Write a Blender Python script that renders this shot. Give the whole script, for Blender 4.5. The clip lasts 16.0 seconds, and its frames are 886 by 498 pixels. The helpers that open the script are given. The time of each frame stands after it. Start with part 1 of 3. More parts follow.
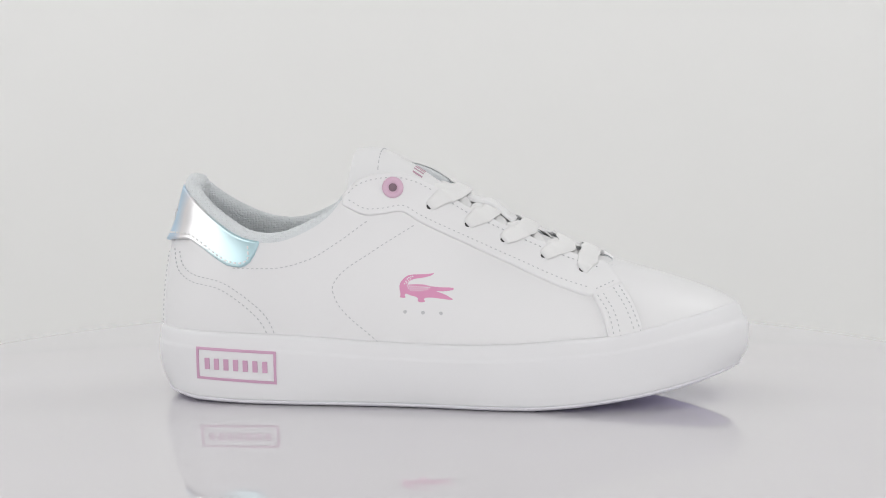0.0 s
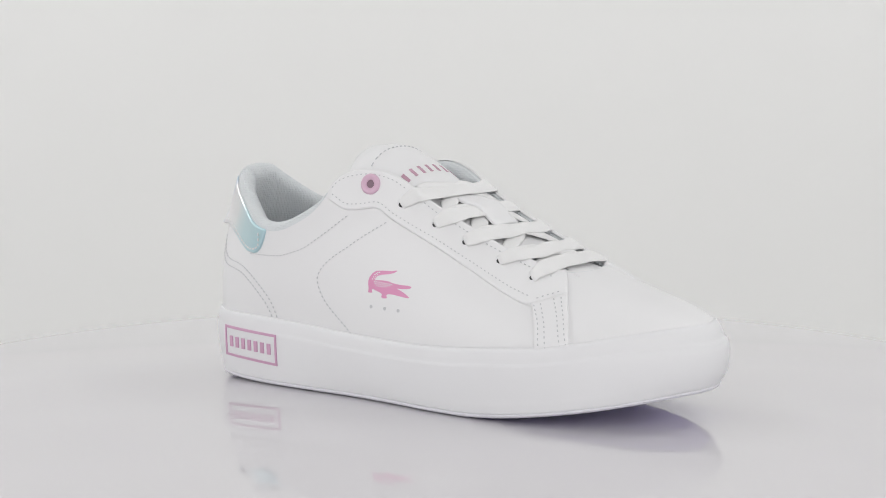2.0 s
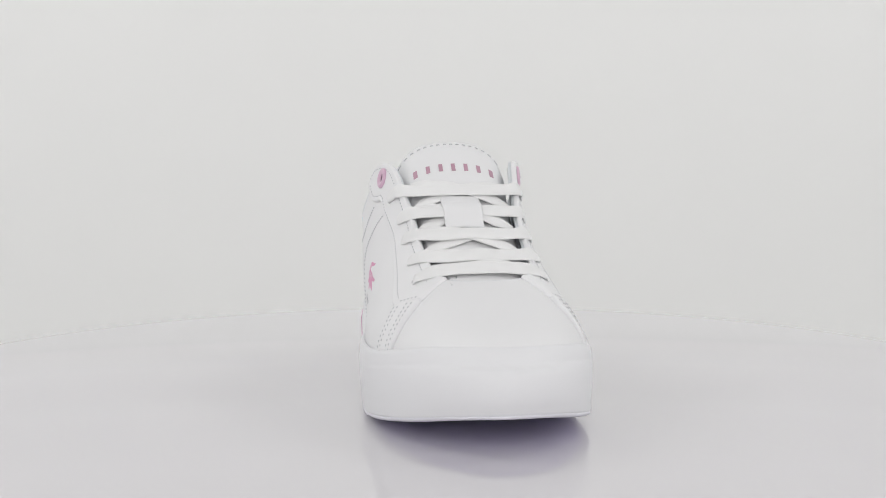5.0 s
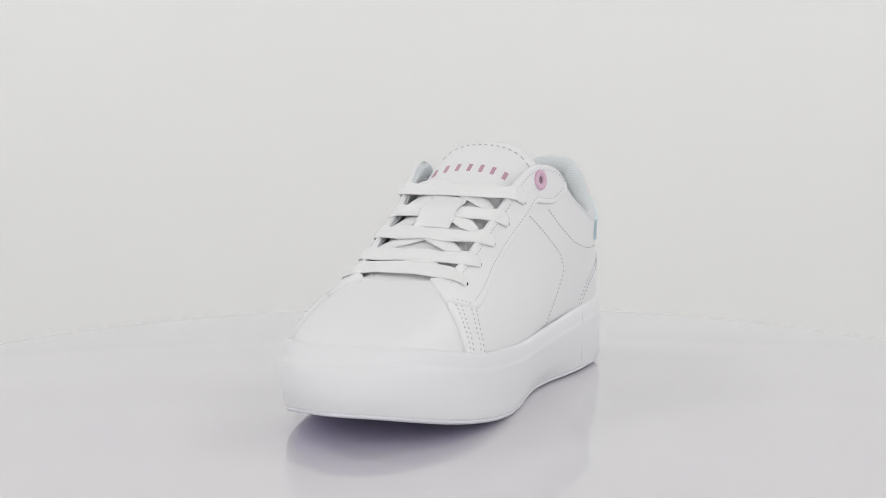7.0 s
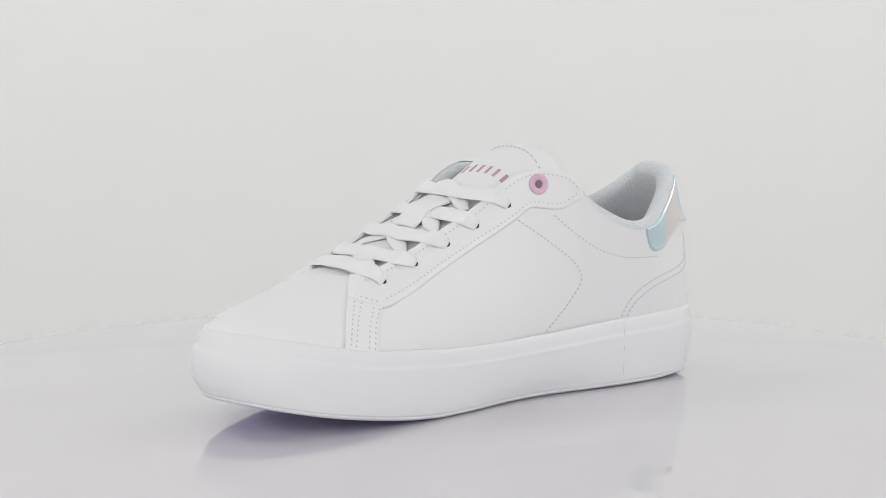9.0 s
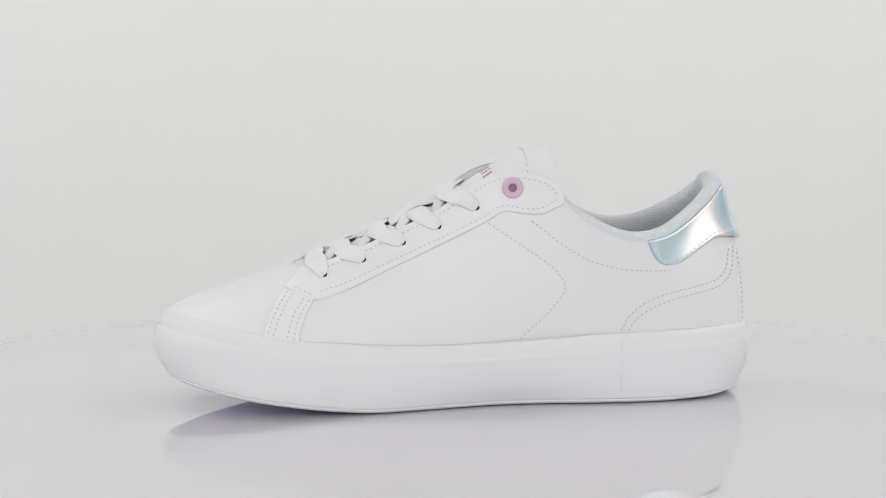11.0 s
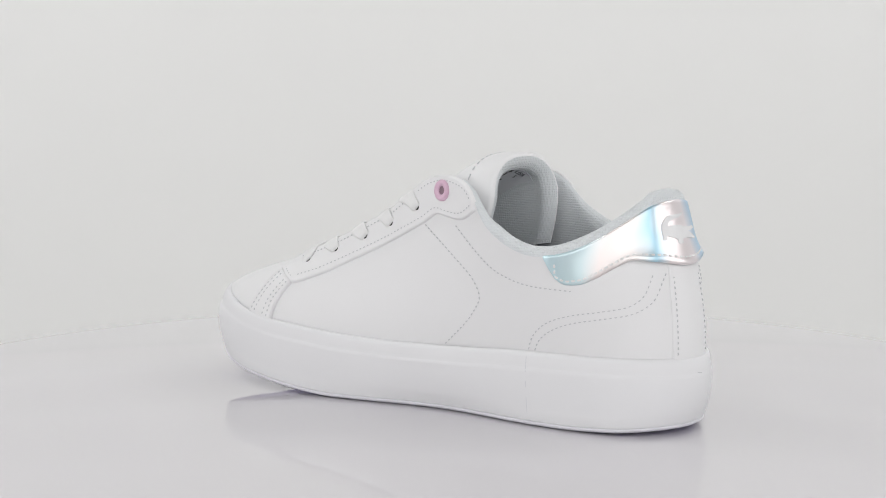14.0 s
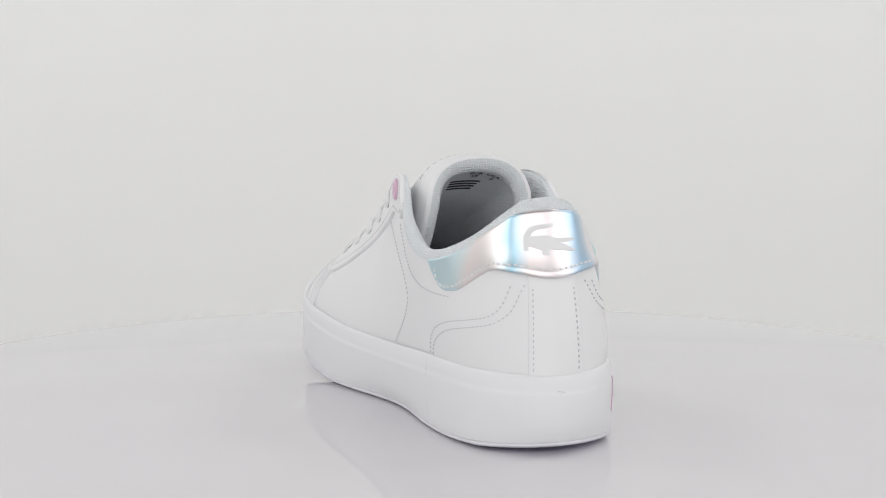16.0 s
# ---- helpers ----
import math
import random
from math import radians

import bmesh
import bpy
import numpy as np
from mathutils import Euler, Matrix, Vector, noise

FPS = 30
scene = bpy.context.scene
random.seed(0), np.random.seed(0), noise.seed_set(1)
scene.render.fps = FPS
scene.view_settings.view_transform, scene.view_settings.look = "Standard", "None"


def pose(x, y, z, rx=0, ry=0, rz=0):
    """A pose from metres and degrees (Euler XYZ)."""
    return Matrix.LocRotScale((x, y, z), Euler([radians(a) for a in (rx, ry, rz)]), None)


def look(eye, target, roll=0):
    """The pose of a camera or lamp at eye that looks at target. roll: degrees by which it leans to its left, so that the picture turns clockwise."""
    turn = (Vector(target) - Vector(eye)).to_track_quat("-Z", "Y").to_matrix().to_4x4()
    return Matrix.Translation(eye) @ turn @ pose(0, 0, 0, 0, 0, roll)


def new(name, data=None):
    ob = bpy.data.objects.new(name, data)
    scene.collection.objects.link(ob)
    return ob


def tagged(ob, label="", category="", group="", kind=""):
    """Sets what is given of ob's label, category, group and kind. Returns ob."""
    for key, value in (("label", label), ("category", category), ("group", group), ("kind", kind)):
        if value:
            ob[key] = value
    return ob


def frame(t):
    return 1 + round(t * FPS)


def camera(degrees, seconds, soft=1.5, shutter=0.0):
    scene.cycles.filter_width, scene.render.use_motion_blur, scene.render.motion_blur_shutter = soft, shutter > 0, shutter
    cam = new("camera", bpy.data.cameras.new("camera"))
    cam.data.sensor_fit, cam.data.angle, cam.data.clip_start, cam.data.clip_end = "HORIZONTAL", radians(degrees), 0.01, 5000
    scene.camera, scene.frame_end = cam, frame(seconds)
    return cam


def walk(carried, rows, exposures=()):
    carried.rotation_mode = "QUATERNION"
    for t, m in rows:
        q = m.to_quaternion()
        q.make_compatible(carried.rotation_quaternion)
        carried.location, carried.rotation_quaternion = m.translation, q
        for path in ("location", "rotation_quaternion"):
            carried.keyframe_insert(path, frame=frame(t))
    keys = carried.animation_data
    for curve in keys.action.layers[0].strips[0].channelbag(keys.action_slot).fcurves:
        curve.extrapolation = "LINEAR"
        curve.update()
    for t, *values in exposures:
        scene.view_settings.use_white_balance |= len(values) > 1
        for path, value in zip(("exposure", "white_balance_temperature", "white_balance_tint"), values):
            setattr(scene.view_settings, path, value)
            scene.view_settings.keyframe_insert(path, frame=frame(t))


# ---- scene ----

# ---- camera ----
cam = camera(25.345, 16.0, soft=1.0)
EYE = (0.0, -0.885, 0.1754)
AIM = (EYE[0] - 0.00467, EYE[1] + 0.99246, EYE[2] - 0.12245)
walk(cam, [(0.0, look(EYE, AIM, -0.41)), (16.0, look(EYE, AIM, -0.41))], exposures=[(0.0, 0.395), (16.0, 0.395)])

# ---- light ----
world = bpy.data.worlds.new("studio_air")
scene.world = world
world.use_nodes = True
world.node_tree.nodes["Background"].inputs[0].default_value = (0.95, 0.97, 1.0, 1)
world.node_tree.nodes["Background"].inputs[1].default_value = 0.2


def softbox(name, eye, target, sx, sy, watts, colour=(1, 1, 1)):
    lamp = bpy.data.lights.new(name, "AREA")
    lamp.shape, lamp.size, lamp.size_y, lamp.energy, lamp.color = "RECTANGLE", sx, sy, watts, colour
    ob = new(name, lamp)
    ob.matrix_world = look(eye, target)
    return ob


softbox("overhead_softbox", (0.0, 0.05, 1.18), (0.0, 0.05, 0.0), 1.3, 1.1, 0.5, (1.0, 0.99, 0.98))
softbox("front_softbox", (0.0, -1.10, 0.40), (0.0, 0.0, 0.12), 1.5, 0.95, 3.9, (1.0, 0.988, 0.985))
softbox("side_softbox_west", (-0.98, -0.55, 0.45), (0.0, 0.0, 0.08), 0.7, 0.8, 1.95, (1.0, 0.992, 0.99))
softbox("side_softbox_east", (0.98, -0.55, 0.45), (0.0, 0.0, 0.08), 0.7, 0.8, 1.95, (1.0, 0.992, 0.99))
softbox("backdrop_lamp_west", (-0.80, 0.30, 1.05), (-0.10, 1.35, 0.25), 0.4, 0.4, 3.75)
softbox("backdrop_lamp_east", (0.80, 0.30, 1.05), (0.10, 1.35, 0.25), 0.4, 0.4, 3.75)


# ---- materials ----
def material(name, colour, rough=0.5, metal=0.0, vary=0.03, scale=60.0, bump=0.0, bump_scale=600.0, coat=0.0, spec=0.5, sheen=0.0, sss=0.0):
    m = bpy.data.materials.new(name)
    m.use_nodes = True
    nt = m.node_tree
    b = nt.nodes["Principled BSDF"]
    b.inputs["Roughness"].default_value, b.inputs["Metallic"].default_value = rough, metal
    b.inputs["Coat Weight"].default_value, b.inputs["Specular IOR Level"].default_value = coat, spec
    b.inputs["Sheen Weight"].default_value = sheen
    b.inputs["Subsurface Weight"].default_value = sss
    b.inputs["Subsurface Scale"].default_value = 0.002
    tc = nt.nodes.new("ShaderNodeTexCoord")
    n1 = nt.nodes.new("ShaderNodeTexNoise")
    n1.inputs["Scale"].default_value, n1.inputs["Detail"].default_value = scale, 4
    nt.links.new(tc.outputs["Object"], n1.inputs["Vector"])
    ramp = nt.nodes.new("ShaderNodeMixRGB")
    ramp.inputs[1].default_value = (*[c * (1 - vary) for c in colour], 1)
    ramp.inputs[2].default_value = (*[min(1, c * (1 + vary)) for c in colour], 1)
    nt.links.new(n1.outputs["Fac"], ramp.inputs[0])
    nt.links.new(ramp.outputs[0], b.inputs["Base Color"])
    mr = nt.nodes.new("ShaderNodeMapRange")
    mr.inputs[3].default_value, mr.inputs[4].default_value = rough * 0.88, min(1, rough * 1.12)
    n2 = nt.nodes.new("ShaderNodeTexNoise")
    n2.inputs["Scale"].default_value = scale * 4
    nt.links.new(tc.outputs["Object"], n2.inputs["Vector"])
    nt.links.new(n2.outputs["Fac"], mr.inputs[0])
    nt.links.new(mr.outputs[0], b.inputs["Roughness"])
    if bump:
        n3 = nt.nodes.new("ShaderNodeTexNoise")
        n3.inputs["Scale"].default_value, n3.inputs["Detail"].default_value = bump_scale, 3
        nt.links.new(tc.outputs["Object"], n3.inputs["Vector"])
        bp = nt.nodes.new("ShaderNodeBump")
        bp.inputs["Strength"].default_value, bp.inputs["Distance"].default_value = bump, 0.0003
        nt.links.new(n3.outputs["Fac"], bp.inputs["Height"])
        nt.links.new(bp.outputs[0], b.inputs["Normal"])
    return m


def mesh_fabric(name, colour, pitch):
    """Knitted spacer mesh: rows of small dimples."""
    m = material(name, colour, 0.85, vary=0.04, scale=90, sheen=0.2)
    nt = m.node_tree
    b = nt.nodes["Principled BSDF"]
    tc = nt.nodes.new("ShaderNodeTexCoord")
    v = nt.nodes.new("ShaderNodeTexVoronoi")
    v.inputs["Scale"].default_value, v.inputs["Randomness"].default_value = 1 / pitch, 0.25
    nt.links.new(tc.outputs["Object"], v.inputs["Vector"])
    bp = nt.nodes.new("ShaderNodeBump")
    bp.inputs["Strength"].default_value, bp.inputs["Distance"].default_value, bp.invert = 0.8, 0.0006, True
    nt.links.new(v.outputs["Distance"], bp.inputs["Height"])
    nt.links.new(bp.outputs[0], b.inputs["Normal"])
    return m


LEATHER = material("white_leather", (0.80, 0.80, 0.812), 0.42, vary=0.012, scale=25, bump=0.12, bump_scale=1400)
TRIM = material("white_trim_leather", (0.81, 0.81, 0.822), 0.38, vary=0.01, scale=30, bump=0.1, bump_scale=1400)
RUBBER = material("white_rubber", (0.785, 0.787, 0.805), 0.5, vary=0.012, scale=20, bump=0.06, bump_scale=900)
OUTSOLE = material("pale_rubber", (0.74, 0.735, 0.785), 0.5, vary=0.03, scale=40)
TREAD = material("lavender_tread_rubber", (0.60, 0.54, 0.86), 0.5, vary=0.03, scale=40)
# Grey puts the shade on white thread into the colour; the scuff shares it.
THREAD = material("thread_shade_and_scuff_grey", (0.57, 0.575, 0.595), 0.8, vary=0.06, scale=400)
LACE = material("white_cotton", (0.81, 0.81, 0.812), 0.85, vary=0.02, scale=200, bump=0.5, bump_scale=1800, sheen=0.3)
PINK = material("pink_rubber", (0.60, 0.355, 0.505), 0.35, vary=0.03, scale=60)
EYELET = material("translucent_pink_plastic", (0.68, 0.46, 0.59), 0.3, vary=0.03, scale=60)
MAUVE = material("mauve_print", (0.50, 0.30, 0.38), 0.5, vary=0.04, scale=80)
PINK_INK = material("pink_print", (0.70, 0.30, 0.49), 0.5, vary=0.04, scale=80)
DARK = material("painted_hole_shade", (0.05, 0.05, 0.055), 0.8, vary=0.1, scale=100)
BORE = material("mauve_bore_shade", (0.24, 0.16, 0.20), 0.6, vary=0.1, scale=100)
INK = material("black_ink", (0.03, 0.03, 0.035), 0.6, vary=0.1, scale=100)
LINING = mesh_fabric("grey_mesh_lining", (0.70, 0.73, 0.75), 0.0011)
INSOLE = material("grey_insole", (0.55, 0.54, 0.58), 0.9, vary=0.05, scale=60, bump=0.3, bump_scale=900)
LABEL = material("white_label", (0.66, 0.67, 0.70), 0.6, vary=0.02, scale=60)
TABLE = material("white_acrylic", (0.672, 0.655, 0.682), 0.018, vary=0.01, scale=3, spec=1.0)
TABLE.node_tree.nodes["Principled BSDF"].inputs["IOR"].default_value = 1.85
BACKDROP = material("white_backdrop", (0.80, 0.80, 0.795), 0.95, vary=0.01, scale=2)
ADDED_CEILING = material("bounce_limiting_grey", (0.42, 0.42, 0.42), 0.9, vary=0.04, scale=3)


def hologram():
    """Pearly metal foil under a thin clear film; its reflections are painted as soft tint bands round the heel."""
    m = material("holographic_foil_painted_sheen", (0.9, 0.9, 0.92), 0.32, metal=0.9, vary=0.0, scale=40)
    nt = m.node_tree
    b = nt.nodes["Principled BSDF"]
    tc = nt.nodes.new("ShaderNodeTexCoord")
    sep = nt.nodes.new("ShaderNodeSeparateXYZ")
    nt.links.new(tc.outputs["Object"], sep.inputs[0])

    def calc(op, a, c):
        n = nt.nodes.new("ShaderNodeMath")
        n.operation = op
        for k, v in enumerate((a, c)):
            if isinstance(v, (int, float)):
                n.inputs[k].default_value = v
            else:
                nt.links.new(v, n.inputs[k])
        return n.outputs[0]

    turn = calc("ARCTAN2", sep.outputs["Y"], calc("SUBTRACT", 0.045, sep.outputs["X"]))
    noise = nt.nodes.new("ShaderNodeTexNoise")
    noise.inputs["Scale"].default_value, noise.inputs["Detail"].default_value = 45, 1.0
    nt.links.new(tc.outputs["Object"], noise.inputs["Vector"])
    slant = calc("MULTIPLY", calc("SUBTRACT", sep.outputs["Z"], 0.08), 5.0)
    painted_band = calc("ADD", calc("ADD", turn, slant), calc("MULTIPLY", calc("SUBTRACT", noise.outputs["Fac"], 0.5), 0.5))
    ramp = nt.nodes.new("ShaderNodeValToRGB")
    # White-pink paints lamp reflections, cyan their fringes, at fixed angles round the heel.
    sheen_stops = [(-1.75, (0.60, 0.81, 0.87)), (-1.35, (0.68, 0.85, 0.89)), (-0.95, (0.90, 0.92, 0.93)), (-0.62, (0.92, 0.90, 0.92)), (-0.36, (0.50, 0.70, 0.88)), (-0.12, (0.92, 0.87, 0.90)), (0.25, (0.95, 0.87, 0.87)), (0.52, (0.48, 0.74, 0.88)), (0.74, (0.90, 0.86, 0.85)), (1.05, (0.90, 0.83, 0.82)), (1.38, (0.70, 0.84, 0.88)), (1.7, (0.66, 0.84, 0.89))]
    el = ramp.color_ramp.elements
    for k, (a, c) in enumerate(sheen_stops):
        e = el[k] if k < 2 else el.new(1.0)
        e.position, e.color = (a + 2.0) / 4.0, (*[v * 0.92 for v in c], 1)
    nt.links.new(calc("DIVIDE", calc("ADD", painted_band, 2.0), 4.0), ramp.inputs[0])
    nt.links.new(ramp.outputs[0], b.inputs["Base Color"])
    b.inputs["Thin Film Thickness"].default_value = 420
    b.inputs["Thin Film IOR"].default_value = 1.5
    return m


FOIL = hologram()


# ---- mesh helpers ----
def mesh_object(name, verts, faces, mat, parent=None, label="", smooth=True):
    me = bpy.data.meshes.new(name)
    me.from_pydata([tuple(v) for v in verts], [], [tuple(f) for f in faces])
    me.materials.append(mat)
    bm = bmesh.new()
    bm.from_mesh(me)
    bmesh.ops.recalc_face_normals(bm, faces=bm.faces)
    bm.to_mesh(me)
    bm.free()
    if smooth:
        me.polygons.foreach_set("use_smooth", [True] * len(me.polygons))
    ob = new(name, me)
    if parent:
        ob.parent = parent
    if label:
        tagged(ob, label)
    return ob


def grid_faces(rows, cols, wrap=False, start=0):
    out = []
    for r in range(rows - 1):
        for c in range(cols if wrap else cols - 1):
            d = (c + 1) % cols
            out.append((start + r * cols + c, start + r * cols + d, start + (r + 1) * cols + d, start + (r + 1) * cols + c))
    return out


def curve(stations, x):
    """A smooth curve through (station, value) pairs."""
    k, v = np.array(stations, float).T
    h, d = np.diff(k), np.diff(v) / np.diff(k)
    s = np.zeros(len(k))
    for i in range(1, len(k) - 1):
        if d[i - 1] * d[i] > 0:
            a, b = 2 * h[i] + h[i - 1], h[i] + 2 * h[i - 1]
            s[i] = (a + b) / (a / d[i - 1] + b / d[i])
    s[0], s[-1] = d[0], d[-1]
    x = np.clip(np.asarray(x, float), k[0], k[-1])
    i = np.clip(np.searchsorted(k, x) - 1, 0, len(h) - 1)
    t = (x - k[i]) / h[i]
    return ((2 * t**3 - 3 * t**2 + 1) * v[i] + (t**3 - 2 * t**2 + t) * h[i] * s[i] + (3 * t**2 - 2 * t**3) * v[i + 1] + (t**3 - t**2) * h[i] * s[i + 1])


# ---- the setting ----
def build_setting():
    # tent: floor and round wall in one curved white sheet, the roof apart
    n, r = 96, 1.35
    verts, profile = [], [(0.0, -0.62), (r - 0.35, -0.62), (r - 0.22, -0.60), (r - 0.10, -0.53), (r - 0.03, -0.42), (r, -0.28), (r, 0.9), (r, 1.4)]
    for pr, pz in profile[1:]:
        verts += [(pr * math.cos(2 * math.pi * i / n), pr * math.sin(2 * math.pi * i / n), pz) for i in range(n)]
    faces = grid_faces(len(profile) - 1, n, True)
    faces.append(tuple(range(n)))
    ob = mesh_object("backdrop", verts, faces, BACKDROP)
    tagged(ob, "seamless white studio backdrop sheet", "backdrop", kind="structure")
    # Unseen roof, added in grey to cut light bounced onto the shoe's top.
    top = [(1.4 * math.cos(2 * math.pi * i / n), 1.4 * math.sin(2 * math.pi * i / n), 1.4 + dz) for dz in (0, 0.02) for i in range(n)]
    ob = mesh_object("ceiling", top, [tuple(range(n)), tuple(range(n, 2 * n))] + grid_faces(2, n, True), ADDED_CEILING, smooth=False)
    tagged(ob, "unseen grey roof panel added to limit bounced light", "ceiling", kind="structure")


def build_table():
    table = new("round_table")
    table.location = (-0.010, -0.024, -0.61)
    tagged(table, "round glossy white acrylic display table", "display table")
    n, r = 192, 0.289
    prof = [(r - 0.003, -0.024), (r - 0.0005, -0.0225), (r, -0.02), (r, -0.007), (r - 0.0009, -0.0035), (r - 0.003, -0.001), (r - 0.007, 0.0)]
    verts = [(a * math.cos(2 * math.pi * i / n), a * math.sin(2 * math.pi * i / n), z + 0.61) for a, z in prof for i in range(n)]
    faces = grid_faces(len(prof), n, True) + [tuple(range(n)), tuple(range(6 * n, 7 * n))]
    mesh_object("tabletop", verts, faces, TABLE, table)
    n = 48
    prof = [(0.16, -0.010 + 0.61 - 0.6), (0.16, 0.006), (0.05, 0.02), (0.04, 0.05), (0.04, 0.56), (0.07, 0.588)]
    verts = [(a * math.cos(2 * math.pi * i / n), a * math.sin(2 * math.pi * i / n), z) for a, z in prof for i in range(n)]
    mesh_object("pedestal", verts, grid_faces(len(prof), n, True) + [tuple(range(n)), tuple(range(5 * n, 6 * n))], TABLE, table)


# ---- the sneaker: all lengths in millimetres, x from heel to toe, y towards the inner side ----
MM = 0.001
HEEL, LENGTH = 2.0, 271.8
NU = 150  # columns on each side
WIDTH_OUT = [(2, 0), (8, 18), (18, 28), (26, 32.5), (45, 36.3), (63, 38.3), (100, 41), (130, 43.8), (160, 47), (190, 47.6), (215, 44.3), (235, 37.3), (250, 30), (262, 20.5), (269, 12), (273.8, -3)]
WIDTH_IN = [(2, 0), (8, 15), (18, 24), (30, 29.3), (45, 32.3), (66, 34.3), (90, 35.2), (115, 36.8), (140, 39.5), (165, 43), (190, 46), (207, 46.8), (223, 45.8), (240, 41.6), (252, 36.4), (262, 29.3), (269, 21), (273.8, 3)]
FEATHER = [(2, 31), (15, 31.5), (34, 31.5), (68, 31), (106, 29), (140, 28.3), (166, 29), (190, 31), (207, 32.3), (225, 35.0), (250, 39.5), (265, 41.3), (273, 41.8)]
UNDER = [(2, 2.4), (10, 1.9), (20, 1.3), (34, 0.7), (50, 0.25), (172, 0.25), (190, 1.4), (206, 3.2), (235, 7.5), (250, 10.2), (265, 12.8), (276, 14.2)]


def phi_of(x):
    return np.arccos(np.clip(1 - 2 * (np.asarray(x, float) - HEEL) / LENGTH, -1, 1))


def outline():
    """The sole's outline, heel, outer side, toe, inner side, with its inward normals."""
    f = np.linspace(0, math.pi, NU + 1)
    x = HEEL + LENGTH * (1 - np.cos(f)) / 2
    a = curve([(float(phi_of(p)), w) for p, w in WIDTH_OUT], f)
    b = curve([(float(phi_of(p)), w) for p, w in WIDTH_IN], f)
    p = np.concatenate([np.c_[x, -a], np.c_[x, b][-2:0:-1]])
    p[0, 1] = 0
    p[NU, 1] = 3
    for _ in range(6):
        p = (np.roll(p, 1, 0) + 2 * p + np.roll(p, -1, 0)) / 4
    t = np.roll(p, -1, 0) - np.roll(p, 1, 0)
    t /= np.linalg.norm(t, axis=1)[:, None]
    return p, np.c_[-t[:, 1], t[:, 0]]


OUT, INW = outline()
NS = len(OUT)
SIDE = np.where(OUT[:, 1] < 0, -1.0, 1.0)


def build_sole(shoe):
    x = OUT[:, 0]
    low, top = curve(UNDER, x), curve(FEATHER, x) + 1.0
    toe = np.clip((x - 225) / 45, 0, 1) ** 1.5
    heel = np.clip((25 - x) / 25, 0, 1)
    waist = np.where(OUT[:, 1] > 0, 5.0, 2.0) * np.exp(-(((x - 118) / 36) ** 2))

    def ring(inset, z):
        return np.c_[OUT + INW * np.asarray(inset)[..., None] * np.ones((NS, 1)) if np.ndim(inset) else OUT + INW * inset, z]

    h = top - low
    foot = 1.6 + 4.5 * toe + 4.2 * heel + waist
    # outsole
    rings = [ring(foot + 3.0, low), ring(foot + 0.6, low + 0.4), ring(foot - 0.5, low + 1.1), ring(foot - 0.7, low + 1.7), ring(foot - 0.2, low + 2.15)]
    outsole = mesh_object("outsole", np.concatenate(rings) * MM, grid_faces(len(rings), NS, True), OUTSOLE, shoe, "pale rubber outsole edge")
    rings = [ring(foot + 16, low + 0.3), ring(foot + 3.6, low + 0.1), ring(foot + 3.0, low)]
    mesh_object("tread", np.concatenate(rings) * MM, grid_faces(len(rings), NS, True) + [tuple(range(NS))], TREAD, outsole, "lavender rubber underside")
    # cup sole
    lean = 6.0 * toe + 0.8 * heel
    spec = [(foot + 0.2, low + 1.9), (foot - 0.5, low + 2.2), (foot - 0.8, low + 3.0)]
    for k in np.linspace(0.22, 0.72, 6):
        spec.append((foot * (1 - k) ** 3.0 + lean * k**3 + 0.2, low + h * k))
    spec += [(lean * 0.55 + 0.25, top - 7.6), (lean * 0.62 + 0.5, top - 6.9), (lean * 0.66 + 0.62, top - 6.3), (lean * 0.72 + 0.6, top - 5.0), (lean * 0.85 + 0.9, top - 2.2), (lean + 1.2, top - 0.9), (lean + 1.9, top - 0.15), (lean + 2.6, top), (lean + 3.1 + 4.5 * toe, top - 0.5), (lean + 3.5 + 5.0 * toe, top - 4.0), (lean + 9.0 + 4.0 * toe, top - 6.0)]
    rings = [ring(i, z) for i, z in spec]
    mesh_object("cup_sole", np.concatenate(rings) * MM, grid_faces(len(rings), NS, True), RUBBER, shoe, "thick white rubber cup sole")


# the upper: each column is a cubic from the feather line to the top edge
TOP_X = [(2, 16.5), (10, 18), (20, 23), (36, 37), (48, 48), (92, 92.3), (195, 196.5), (205, 201.5), (215, 204.5), (230, 207), (250, 209), (263, 210), (273, 210.5)]
TOP_Y = [(2, 0), (6, 6.5), (12, 12), (20, 17), (28, 21.8), (36, 26.5), (48, 33.3), (58, 36.3), (74, 38), (89, 36.3), (96, 33.8), (104, 31.4), (114, 28.7), (126, 26), (134, 24.6), (147, 22.3), (163, 21.6), (180, 19.6), (200, 17.3), (210, 16.3), (225, 13.5), (245, 9.5), (262, 5), (269, 2.5), (273, 0)]
TOP_Z = [(16, 95.8), (18, 94.3), (24, 89.0), (30, 84.2), (36, 80.0), (44, 75.6), (52, 73.2), (60, 72.6), (66, 73.5), (74, 76.4), (89, 86.0), (92, 90.3), (96, 97.2), (104, 101.7), (114, 103), (126, 100.3), (134, 95.5), (147, 86.8), (163, 79), (180, 71), (197, 64.3), (204, 62), (211, 61.4)]
BEND = [(2, 0.45), (60, 0.45), (100, 0.4), (147, 0.42), (180, 0.52), (210, 0.56), (273, 0.56)]
DROP = [(2, 15), (48, 12), (92, 14), (114, 18), (147, 15.5), (180, 11), (205, 8.2), (225, 7.2), (273, 8.0)]
RISE = [(2, 22), (60, 18), (147, 20), (190, 16), (215, 10.5), (240, 6.0), (273, 4)]
